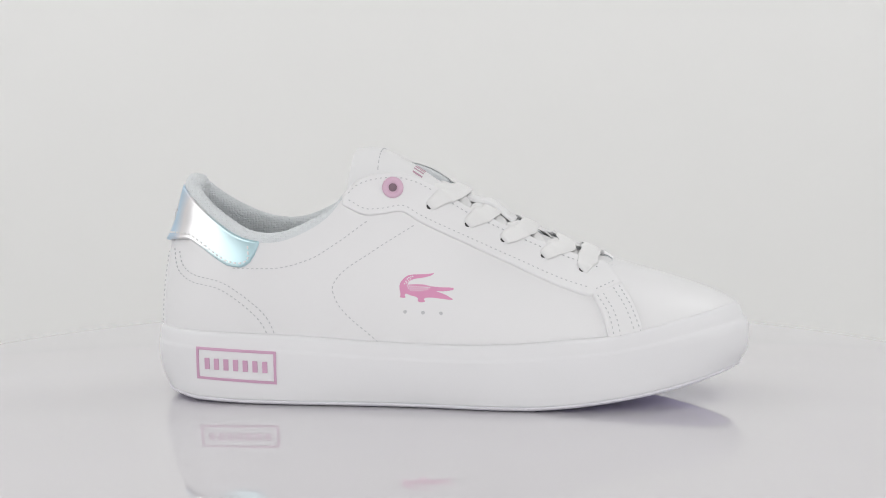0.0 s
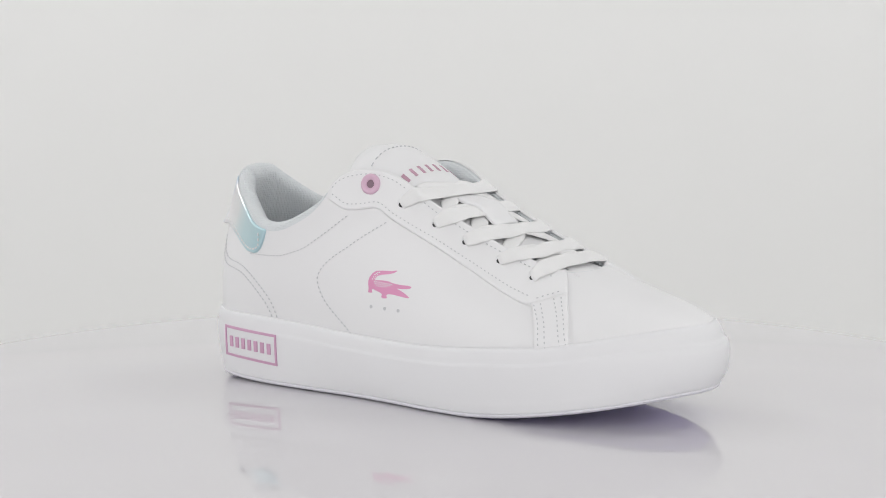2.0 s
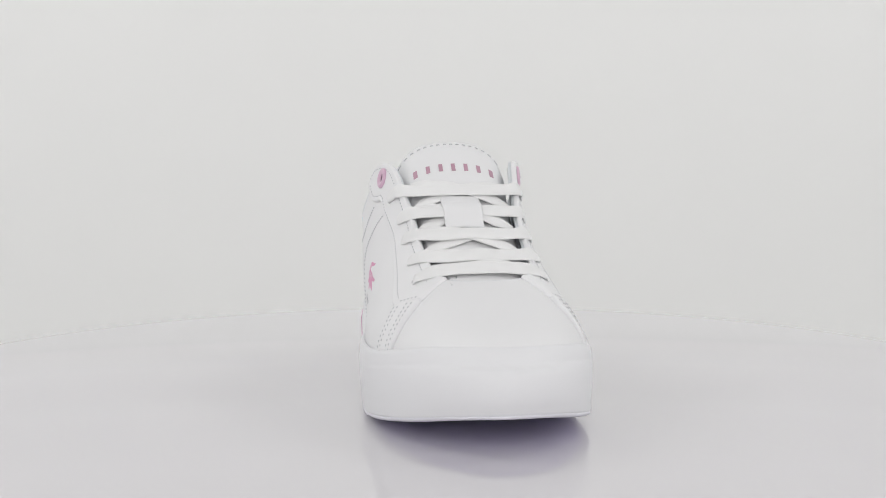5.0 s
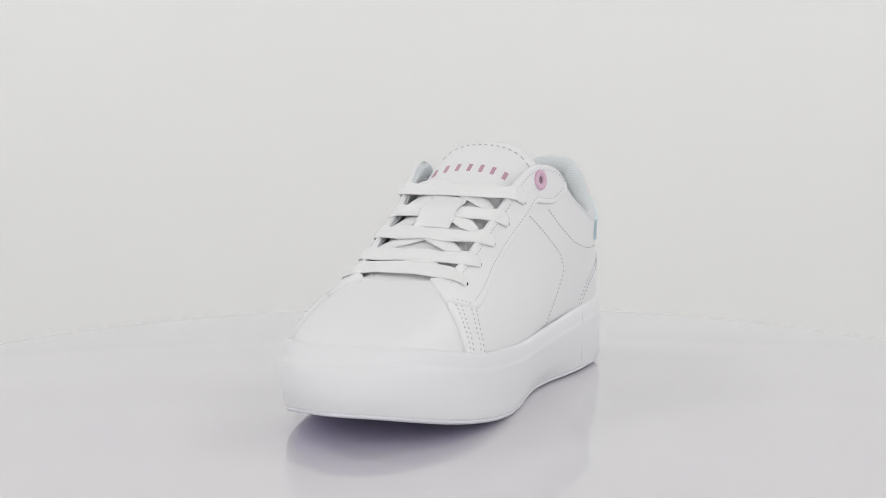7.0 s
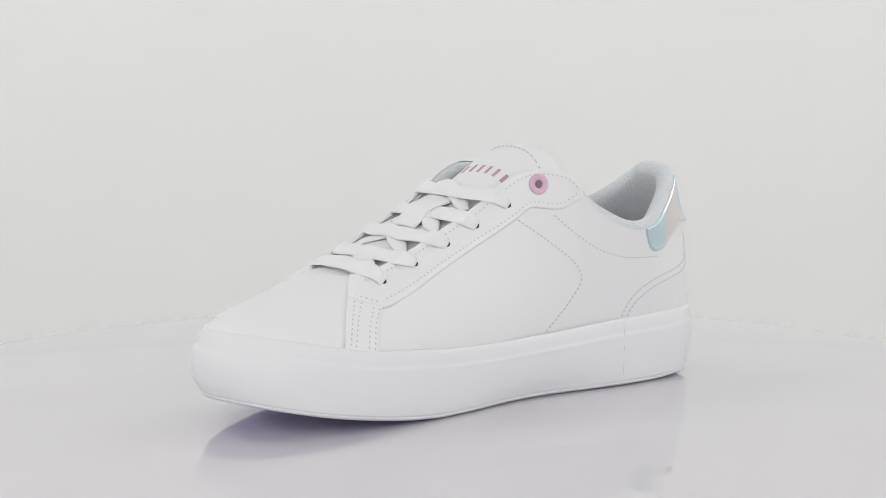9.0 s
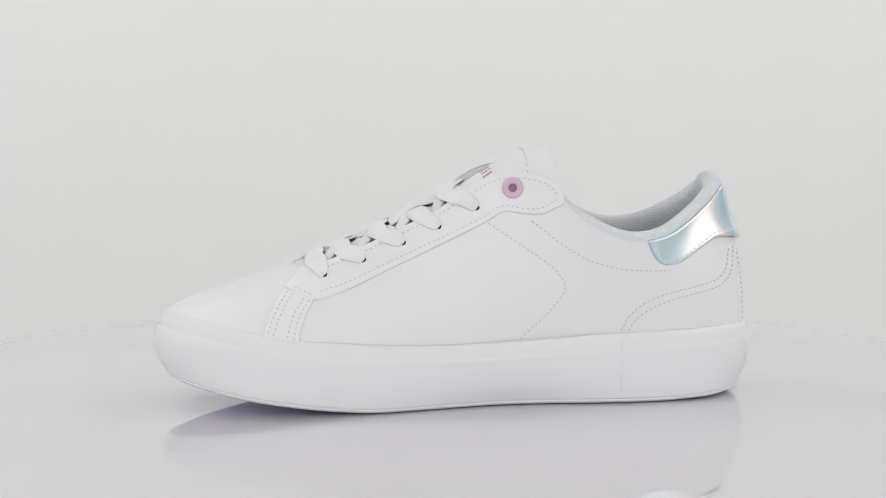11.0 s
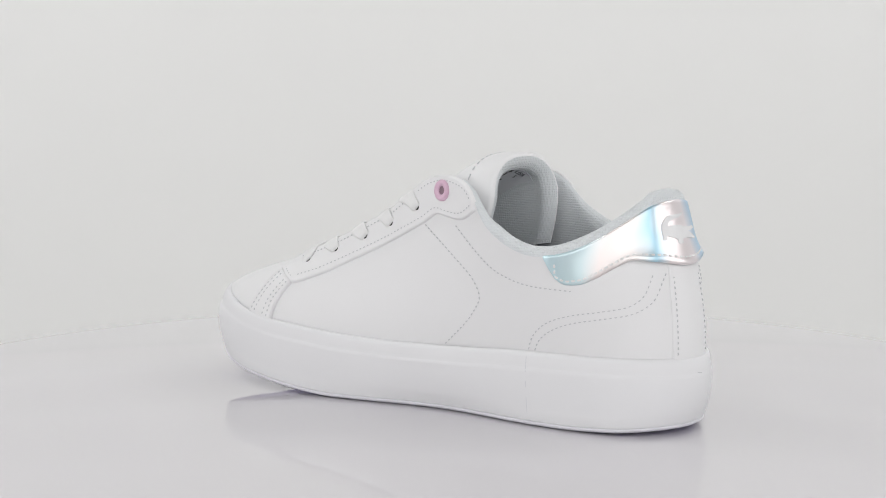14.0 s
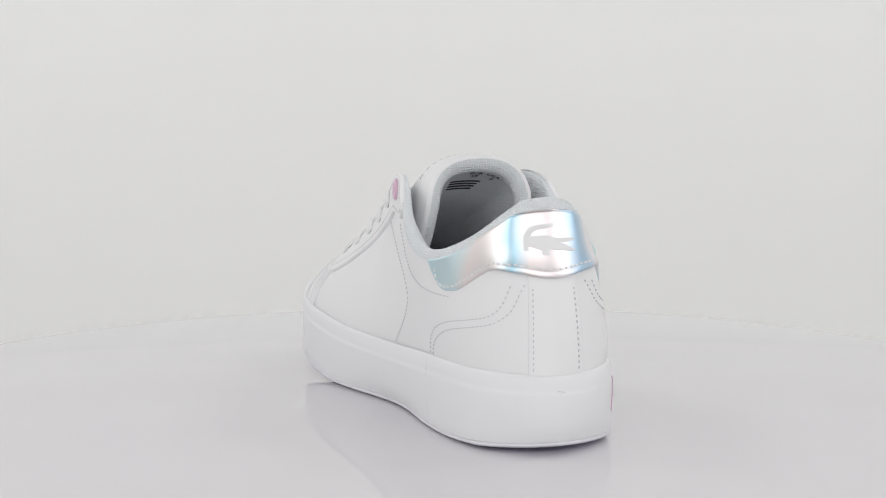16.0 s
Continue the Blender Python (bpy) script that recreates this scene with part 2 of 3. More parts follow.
FULL = [(2, 1.5), (30, 4.0), (60, 4.0), (120, 4.0), (190, 2.2), (220, 1.2), (273, 0.8)]
NV = 48


def build_columns():
    x = OUT[:, 0]
    toe = np.clip((x - 225) / 45, 0, 1) ** 1.5
    gape = np.where(OUT[:, 1] > 0, 1.3, 0.0) * np.exp(-(((x - 100) / 32) ** 4))
    base = np.c_[OUT + INW * (3.4 + 4.6 * toe + gape)[:, None], curve(FEATHER, x) - 4.0 + 3.4 * toe]
    tx = curve(TOP_X, x)
    f = phi_of(x)
    ty = curve([(float(phi_of(p)), w) for p, w in TOP_Y], f) * SIDE
    ty += np.where(SIDE > 0, curve([(2, 0), (110, 0), (147, 2.6), (163, 3.2), (180, 5.4), (200, 6.5), (215, 6), (240, 3.5), (273, 1)], x), 0)
    top = np.c_[tx, ty, curve(TOP_Z, tx)]
    for _ in range(2):
        top = (np.roll(top, 1, 0) + 2 * top + np.roll(top, -1, 0)) / 4
    p1 = base.copy()
    p1[:, :2] -= INW * curve(FULL, x)[:, None]
    p1[:, 2] += curve(RISE, x)
    p2 = top.copy()
    p2[:, :2] += (base - top)[:, :2] * curve(BEND, x)[:, None]
    p2[:, 2] -= curve(DROP, x)
    t = np.linspace(0, 1, NV)[:, None, None]
    return (1 - t) ** 3 * base + 3 * t * (1 - t) ** 2 * p1 + 3 * t**2 * (1 - t) * p2 + t**3 * top


COL = build_columns()  # [row, column, xyz]


def normals_of(g):
    du = np.roll(g, -1, 1) - np.roll(g, 1, 1)
    dv = np.gradient(g, axis=0)
    n = np.cross(du, dv)
    n /= np.linalg.norm(n, axis=2)[..., None] + 1e-9
    return n


NRM = normals_of(COL)
if (NRM[5, 40, 1]) > 0:
    NRM = -NRM

from mathutils.bvhtree import BVHTree

TREE = BVHTree.FromPolygons([tuple(p) for p in COL.reshape(-1, 3)], grid_faces(NV, NS, True))


def on_side(x, z, side, tilt=0.0):
    """The point of the upper at (x, z) of its outer (-1) or inner (1) side, and the normal."""
    d = Vector((0, -side, -tilt)).normalized()
    hit, n, _, _ = TREE.ray_cast(Vector((x, 0, z)) - d * 200, d)
    if hit is None:
        hit, n, _, _ = TREE.find_nearest(Vector((x, side * 36, z)))
    return hit, (n if n.y * side > 0 or n.z > 0.5 else -n)


def on_heel(angle, z):
    """The point of the upper at the heel, at an angle from straight back, and the normal."""
    c = Vector((38, 0, z))
    d = Vector((math.cos(angle), -math.sin(angle), 0))
    hit, n, _, _ = TREE.ray_cast(c - d * 120, d)
    return hit, (n if n.dot(d) < 0 else -n)


def build_upper(shoe):
    v = COL.reshape(-1, 3) * MM
    mesh_object("upper", v, grid_faces(NV, NS, True), LEATHER, shoe, "smooth white leather upper")
    # lining: a rolled edge, then the padded inside down to the insole
    x = OUT[:, 0]
    pad = curve([(2, 8.5), (40, 7.5), (80, 6.5), (95, 3.0), (110, 2.2), (273, 2.0)], x)
    inner = []
    top, nt = COL[-1], NRM[-1]
    flat = nt.copy()
    flat[:, 2] = 0
    flat /= np.linalg.norm(flat, axis=1)[:, None] + 1e-9
    up = np.array([0, 0, 1.0])
    collar = np.clip((98 - x) / 12, 0, 1)
    n_edge = flat * collar[:, None] + nt * (1 - collar)[:, None]
    n_edge /= np.linalg.norm(n_edge, axis=1)[:, None]
    for a in np.linspace(0, math.pi, 11):
        inner.append(top - n_edge * (pad * (1 - math.cos(a)) / 2)[:, None] + up * (pad * 0.58 * math.sin(a) * (0.25 + 0.75 * collar))[:, None] + flat * (0.5 * math.sin(a)))
    for k in range(NV - 3, 2, -3):
        q = 0.45 + 0.55 * k / NV
        inner.append(COL[k] - (NRM[k] * (1 - collar)[:, None] + flat * collar[:, None]) * (pad * q + 0.6)[:, None])
    g = np.array(inner)
    mesh_object("lining", g.reshape(-1, 3) * MM, grid_faces(len(inner), NS, True), LINING, shoe, "light grey padded mesh lining")
    ins = np.c_[OUT + INW * (6.0 + 10.0 * np.clip((x - 220) / 45, 0, 1))[:, None], np.full(NS, 27.0) + np.clip(x - 200, 0, 80) * 0.2]
    mesh_object("insole", np.concatenate([ins, ins - np.array([0, 0, 3])]) * MM, [tuple(range(NS))] + grid_faces(2, NS, True), INSOLE, shoe, "grey insole")


def patch(name, grid, thick, mat, parent, label="", nrm=None):
    """A raised panel over a grid of points with normals: top, rolled edge and skirt."""
    g, n = np.array(grid, float), np.array(nrm, float)
    r, c = g.shape[:2]
    verts, idx = [], {}
    for i in range(r):
        for j in range(c):
            idx[i, j] = len(verts)
            verts.append(g[i, j] + n[i, j] * thick)
    faces = grid_faces(r, c)
    loop = [(0, j) for j in range(c)] + [(i, c - 1) for i in range(1, r)] + [(r - 1, j) for j in range(c - 2, -1, -1)] + [(i, 0) for i in range(r - 2, 0, -1)]
    mid = g[r // 2, c // 2]
    prev = [idx[k] for k in loop]
    for out, lift in ((0.35, 0.72), (0.55, 0.35), (0.6, -0.5)):
        cur = []
        for q, (i, j) in enumerate(loop):
            a, b = loop[q - 1], loop[(q + 1) % len(loop)]
            t = g[b] - g[a]
            o = np.cross(t, n[i, j])
            o /= np.linalg.norm(o) + 1e-9
            cur.append((i, j, o))
        s = 1 if sum(np.dot(o, g[i, j] - g.reshape(-1, 3).mean(0)) for i, j, o in cur) > 0 else -1
        ids = []
        for i, j, o in cur:
            ids.append(len(verts))
            verts.append(g[i, j] + n[i, j] * thick * lift + o * s * out)
        m = len(ids)
        faces += [(prev[k], prev[(k + 1) % m], ids[(k + 1) % m], ids[k]) for k in range(m)]
        prev = ids
    return mesh_object(name, np.array(verts) * MM, faces, mat, parent, label)


def column_patch(columns, low, rows=26):
    """Grid of the upper from the height low(x) to the top edge, over some columns."""
    g, n = [], []
    for c in columns:
        z = COL[:, c, 2] - low(COL[:, c, 0])
        k = NV - 1
        while k > 0 and z[k] > 0:
            k -= 1
        if z[-1] <= 0:
            v0 = NV - 1.5
        else:
            v0 = k + (0 - z[k]) / (z[k + 1] - z[k]) if z[k] <= 0 else 0
        vs = np.linspace(v0, NV - 1, rows)
        i = np.minimum(vs.astype(int), NV - 2)
        f = (vs - i)[:, None]
        g.append(COL[i, c] * (1 - f) + COL[i + 1, c] * f)
        nn = NRM[i, c] * (1 - f) + NRM[i + 1, c] * f
        n.append(nn / np.linalg.norm(nn, axis=1)[:, None])
    return np.array(g), np.array(n)


STAY = [(92, 90.5), (94, 89.5), (104, 85.2), (111, 85.8), (118, 86.8), (126, 82.4), (147, 72.2), (167, 63.2), (190, 53.3), (202, 50), (212, 53.6), (222, 56)]
TAB = [(2, 69), (8, 69.5), (14, 72), (22, 73), (28, 70), (36, 65), (42, 62.3), (47, 62), (51.5, 64.5), (56, 73.5), (58, 77)]


def columns_between(side, x0, x1):
    out = [c for c in range(NS) if SIDE[c] == side and x0 <= OUT[c, 0] <= x1]
    return sorted(out, key=lambda c: OUT[c, 0])


def build_panels(shoe):
    for side in (-1, 1):
        g, n = column_patch(columns_between(side, 91.5, 225), lambda x: curve(STAY, x))
        patch("eyestay", g, 1.4, TRIM, shoe, "white leather eyestay with stitched edge", n)
        # strip that runs from the eyestay down to the sole, its front edge in line with the eyestay's
        front = columns_between(side, 91.5, 225)[-1]
        g, n = [], []
        for a in np.linspace(0, 1, 16):
            row, nr = [], []
            zl, zr = 50.0 - 19.3 * a, 53.7 - 21.3 * a
            xl = float(curve([(30, 210), (40, 207.6), (46, 205), (50.5, 202)], zl))
            xr = float(np.interp(zr, COL[:, front, 2], COL[:, front, 0]))
            for b in np.linspace(0, 1, 10):
                hit, nn = on_side(xl + (xr - xl) * b, zl + (zr - zl) * b, side)
                row.append(tuple(hit)), nr.append(tuple(nn))
            g.append(row), n.append(nr)
        patch("toe_strip", g, 1.8, TRIM, shoe, "white leather strip from eyestay to sole", n)
    # foil heel tab, round the back from side to side
    cols = columns_between(-1, 0, 56.5)[::-1] + columns_between(1, 2.0001, 56.5)
    cols = [c for i, c in enumerate(cols) if i == 0 or c != cols[i - 1]]
    g, n = column_patch(cols, lambda x: curve(TAB, x), 18)
    # its lower edge stands off a little at the back
    away = np.clip((30 - OUT[cols, 0]) / 16, 0, 1)[:, None] * np.clip(1 - np.arange(18) / 7.0, 0, 1)[None] ** 2
    g = g + n * (1.9 * away)[..., None]
    tab = patch("heel_tab", g, 1.1, FOIL, shoe, "holographic foil heel tab with reflection bands in its colour", n)
    pos = np.concatenate([g[2, 14:1:-1], (g[2:-2, 1] + g[2:-2, 2]) / 2, g[-3, 2:15]])
    nor = np.concatenate([n[2, 14:1:-1], n[2:-2, 1], n[-3, 2:15]])
    s = np.r_[0, np.cumsum(np.linalg.norm(np.diff(pos, axis=0), axis=1))]
    runs = []
    for d in np.arange(0.5, s[-1] - 2, 2.5):
        p, q, m = [np.array([np.interp(e, s, a[:, k]) for k in range(3)]) for e, a in ((d, pos), (d + 1.7, pos), (d, nor))]
        runs.append((p, q, m / np.linalg.norm(m), 1.2, 0.8))
    stitch_mesh("tab_stitching", runs, tab, "white thread along the tab's edge", LACE)
    return tab


def stitch_run(pts, side, lift=0.15, gap=2.25, size=(1.3, 0.42), heel=False):
    """Stitches along a line of (x, z), or of (angle, z) at the heel."""
    pts = np.array(pts, float)
    fine = []
    for a, b in zip(pts[:-1], pts[1:]):
        for t in np.linspace(0, 1, 12, endpoint=False):
            q = a + (b - a) * t
            hit, n = on_heel(q[0], q[1]) if heel else on_side(q[0], q[1], side)
            fine.append((np.array(hit), np.array(n)))
    pos = np.array([p for p, _ in fine])
    nor = np.array([n for _, n in fine])
    s = np.r_[0, np.cumsum(np.linalg.norm(np.diff(pos, axis=0), axis=1))]
    out = []
    for d in np.arange(0.5, s[-1] - size[0] * 0.5, gap):
        p, q = [np.array([np.interp(e, s, pos[:, k]) for k in range(3)]) for e in (d, d + size[0])]
        n = np.array([np.interp(d, s, nor[:, k]) for k in range(3)])
        out.append((p, q, n / np.linalg.norm(n), lift, size[1]))
    return out


def stitch_mesh(name, runs, shoe, label, mat=THREAD):
    verts, faces = [], []
    for p, q, n, lift, w in runs:
        t = (q - p) / (np.linalg.norm(q - p) + 1e-9)
        o = np.cross(n, t)
        k = len(verts)
        for e, h, sp in ((p, -0.25, 0.7), (p + t * 0.35, 0.28, 1.0), (q - t * 0.35, 0.28, 1.0), (q, -0.25, 0.7)):
            for s in (-0.5, 0.5):
                verts.append(e + n * (lift + h) + o * s * w * sp)
        for i in range(3):
            a = k + 2 * i
            faces.append((a, a + 1, a + 3, a + 2))
        for s in (0, 1):
            faces.append((k + s, k + 2 + s, k + 4 + s, k + 6 + s))
    ob = mesh_object(name, np.array(verts) * MM, faces, mat, shoe, label, smooth=False)
    tagged(ob, kind="stuff")


def smooth_line(pts, n=40):
    p = np.array(pts, float)
    s = np.r_[0, np.cumsum(np.linalg.norm(np.diff(p, axis=0), axis=1))]
    d = np.linspace(0, s[-1], n)
    return np.c_[curve(list(zip(s, p[:, 0])), d), curve(list(zip(s, p[:, 1])), d)]


def build_stitches(shoe):
    for side in (-1, 1):
        runs = []
        if side < 0:
            runs += stitch_run(smooth_line([(124.5, 80.5), (106, 69), (90.5, 57.3), (88.5, 53), (90, 48), (108.5, 29.5)]), side)
            runs += stitch_run(smooth_line([(104, 82.5), (90, 72.5), (78, 65.5), (62, 61.5), (42, 61)]), side)
            runs += stitch_run(smooth_line([(63, 30), (59.5, 38.5), (51.5, 46.5), (37, 54.8), (24, 57.5), (18.5, 61.5), (16.5, 68)]), side)
            runs += stitch_run(smooth_line([(59.8, 30), (56.3, 37), (49, 44.2), (36, 51.8), (22.5, 54.5), (15.8, 59.5), (13.5, 68)]), side)
        else:
            runs += stitch_run(smooth_line([(126, 81.5), (109, 70), (94, 57.5), (92, 52.8), (95.5, 46.5), (113, 29.5)]), side)
            runs += stitch_run(smooth_line([(107, 82.5), (93, 71.5), (80, 64), (63, 60), (45, 59)]), side)
            runs += stitch_run(smooth_line([(68, 30), (64.5, 38), (57, 44.7), (46, 48.7), (31, 51.5), (22, 53.7), (17.2, 58.5), (15.2, 68)]), side)
            runs += stitch_run(smooth_line([(64.8, 30), (61.5, 36.5), (55, 41.7), (45, 45.6), (31, 48.4), (20.5, 50.8), (14.2, 56.5), (12.2, 68)]), side)
        edge = [(95, 92.0), (104.5, 87.4), (111, 87.8), (118, 88.9), (127, 84.2), (147, 74.5), (167, 65.5), (190, 55.6), (200.5, 52.3)]
        runs += stitch_run(smooth_line(edge, 60), side, lift=1.35)
        runs += stitch_run(smooth_line([(95, 94), (98.5, 97.5), (105, 100), (114, 101), (124, 98.8), (131, 95)]), side, lift=1.35)
        throat = [(x, float(curve(TOP_Z, x)) - 2.4) for x in (134, 147, 163, 180, 196, 204)]
        runs += stitch_run(smooth_line(throat), side, lift=1.4)
        for off in (2.0, 5.0):
            runs += stitch_run(smooth_line([(201.8 + off * 0.85, 49.3 + off * 0.2), (207.2 + off * 0.9, 41.5), (209.6 + off, 31.5)]), side, lift=1.75, gap=2.2, size=(1.4, 0.45))
        for off in (1.5, 4.0):
            runs += stitch_run(smooth_line([(214.3 - off, 53.0 - off * 0.2), (219.8 - off, 44.5), (224.3 - off, 34)]), side, lift=1.75, gap=2.2, size=(1.4, 0.45))
        runs += stitch_run([(202.8, 51.6), (212, 54.8)], side, lift=1.35)
        stitch_mesh("stitching", runs, shoe, "dashed white thread stitching, its shade put into the grey")
    runs = []
    for a in (-0.29, 0.29):
        runs += stitch_run([(a, 33), (a, 50), (a, 67)], 0, lift=0.75, heel=True)
    stitch_mesh("heel_stitching", runs, shoe, "two dashed stitch rows on the heel")


def build_heel_strip(shoe):
    g, n = [], []
    for z in np.linspace(30, 72, 16):
        row, nr = [], []
        for a in np.linspace(-0.34, 0.34, 13):
            hit, nn = on_heel(a, z)
            row.append(tuple(hit)), nr.append(tuple(nn))
        g.append(row), n.append(nr)
    patch("heel_strip", g, 0.6, TRIM, shoe, "white leather back strip", n)


HOLES = [(130.5, 88.0), (147.0, 79.8), (162.7, 72.8), (180.2, 65.5), (197.0, 59.2)]


def ring_mesh(name, centre, n, profile, mat, parent, label="", seg=32, squash=1.0):
    n = Vector(n).normalized()
    e1 = n.orthogonal().normalized()
    e2 = n.cross(e1)
    verts = []
    for r, h in profile:
        for i in range(seg):
            a = 2 * math.pi * i / seg
            verts.append((Vector(centre) + e1 * r * math.cos(a) + e2 * r * math.sin(a) * squash + n * h) * MM)
    faces = grid_faces(len(profile), seg, True)
    if profile[-1][0] < 2.2 and len(profile) < 9:
        faces.append(tuple(range((len(profile) - 1) * seg, len(profile) * seg)))
    return mesh_object(name, verts, faces, mat, parent, label)


def build_eyelets(shoe):
    for side in (-1, 1):
        hit, n = on_side(114.6, 96.5, side)
        e = ring_mesh("eyelet", hit, n, [(4.7, 1.1), (4.7, 1.9), (4.4, 2.45), (3.7, 2.7), (3.0, 2.6), (2.5, 2.3), (2.1, 2.25), (1.85, 1.9), (1.8, 1.2)], EYELET, shoe, "translucent pink plastic eyelet ring")
        # A disc closes the bore; its mauve is darkened for the shade inside.
        ring_mesh("eyelet_bore", hit, n, [(2.45, 1.6), (1.4, 1.58), (0.1, 1.55)], BORE, e, "disc closing the bore, mauve darkened for its shade")
        for x, z in HOLES:
            hit, n = on_side(x, z, side)
            # No real opening: a near-black disc paints the shade inside the hole.
            ring_mesh("lace_hole", hit, n, [(1.4, 1.2), (1.36, 1.5), (1.2, 1.48), (0.05, 1.45)], DARK, shoe, "near-black disc painting the shade in a lace hole", seg=16)
    for x, z in ((120.7, 43.1), (128.6, 42.9), (136.5, 42.7)):
        hit, n = on_side(x, z, -1)
        # Grey discs put the shade of the vents into colour.
        ring_mesh("vent_hole", hit, n, [(0.8, -0.2), (0.8, 0.2), (0.6, 0.22), (0.4, 0.15), (0.05, 0.1)], THREAD, shoe, "small grey disc painting the shade in a vent hole", seg=14)


TONGUE_Z = [(96, 111.2), (100, 112), (104, 111.9), (113, 108.6), (124, 101.9), (130, 97.8), (147, 88), (163, 79.6), (180, 71.4), (197, 64.4), (205, 62.2), (211, 60.8), (217, 57.4)]


def build_tongue(shoe):
    zc = TONGUE_Z
    hw = [(96, 23.5), (105, 25.6), (114, 25.4), (130, 23.5), (150, 22), (180, 20.5), (216, 18)]
    dr = [(96, 17), (105, 18), (124, 12), (147, 6.5), (180, 3.8), (216, 1.5)]
    xs = np.concatenate([np.linspace(97.5, 130, 26), np.linspace(133, 216, 34)])
    aa = np.linspace(-1.5, 1.5, 49)
    skirt = [(96, 26), (115, 24), (140, 14), (170, 6), (216, 2)]
    rows = []
    for x in xs:
        w, zt, d, sk = (float(curve(c, x)) for c in (hw, zc, dr, skirt))
        row = []
        for a in aa:
            m, q = min(abs(a), 1.0), max(abs(a) - 1.0, 0.0) / 0.5
            lean = np.clip((125 - x) / 28, 0, 1)
            row.append((x - 2.0 * m**2 * lean + 7.0 * q**1.6 * lean, math.copysign(w * math.sin(m * 1.35) / math.sin(1.35) + 3.5 * q, a), zt - d * m**2.3 - sk * q))
        rows.append(row)
    g = np.array(rows)
    # the padding stays inside the upper
    for row in g:
        for p in row:
            hit, _ = on_side(p[0], p[2], math.copysign(1, p[1]))
            if p[2] < float(curve(TOP_Z, p[0])) and abs(p[1]) > abs(hit.y) - 5.0:
                p[1] = math.copysign(max(abs(hit.y) - 5.0, 12.0), p[1])
    dv, du = np.gradient(g, axis=0), np.gradient(g, axis=1)
    n = np.cross(du, dv)
    n /= np.linalg.norm(n, axis=2)[..., None]
    if n[10, 24, 2] < 0:
        n = -n
    th = curve([(97, 7.5), (125, 7.5), (150, 5), (216, 3)], xs)[:, None, None] * np.ones((1, 49, 1))
    inside = g - n * th
    back = np.array([-1, 0, 0.35])
    cap = []
    for a in np.linspace(0, math.pi, 9)[1:-1]:
        cap.append(g[0] - n[0] * th[0] * (1 - math.cos(a)) / 2 + back * 3.2 * math.sin(a))
    cap = np.array(cap)
    outer = np.concatenate([cap[:3][::-1], g])
    r = len(outer)
    mesh_object("tongue", outer.reshape(-1, 3) * MM, grid_faces(r, 49), LEATHER, shoe, "padded white leather tongue")
    inn = np.concatenate([cap[2:], inside])
    mesh_object("tongue_lining", inn.reshape(-1, 3) * MM, grid_faces(len(inn), 49), LINING, shoe, "light grey mesh tongue lining")
    # side walls of the padding
    for j in (0, 48):
        v = np.concatenate([g[:, j], g[:, j] - n[:, j] * th[:, j] * 0.5 + np.array([0, (1 if j else -1) * 0.6, 0]), inside[:, j]])
        mesh_object("tongue_edge", v * MM, grid_faces(3, len(xs)), LINING, shoe)
    tree = BVHTree.FromPolygons([tuple(p) for p in g.reshape(-1, 3)], grid_faces(len(xs), 49))
    under = BVHTree.FromPolygons([tuple(p) for p in inside.reshape(-1, 3)], grid_faces(len(xs), 49))
    return tree, under


def bar(name, corners, mat, parent, place, thick=0.3, label="", n=5):
    """A plain bar laid on a surface: corners in the surface's plane, bent onto it by place()."""
    g, nm = [], []
    c = np.array(corners, float)
    for a in np.linspace(0, 1, n):
        row, nr = [], []
        for b in np.linspace(0, 1, n):
            p = (c[0] * (1 - b) + c[1] * b) * (1 - a) + (c[3] * (1 - b) + c[2] * b) * a
            hit, nn = place(p[0], p[1])
            row.append(tuple(hit)), nr.append(tuple(nn))
        g.append(row), nm.append(nr)
    verts = [np.array(g[i][j]) + np.array(nm[i][j]) * thick for i in range(n) for j in range(n)]
    k = len(verts)
    verts += [np.array(g[i][j]) - np.array(nm[i][j]) * 0.3 for i in range(n) for j in range(n)]
    rim = [j for j in range(n)] + [n * i + n - 1 for i in range(1, n)] + [n * (n - 1) + j for j in range(n - 2, -1, -1)] + [n * i for i in range(n - 2, 0, -1)]
    faces = grid_faces(n, n) + [(rim[i - 1], rim[i], k + rim[i], k + rim[i - 1]) for i in range(len(rim))]
    return mesh_object(name, np.array(verts) * MM, faces, mat, parent, label, smooth=False)


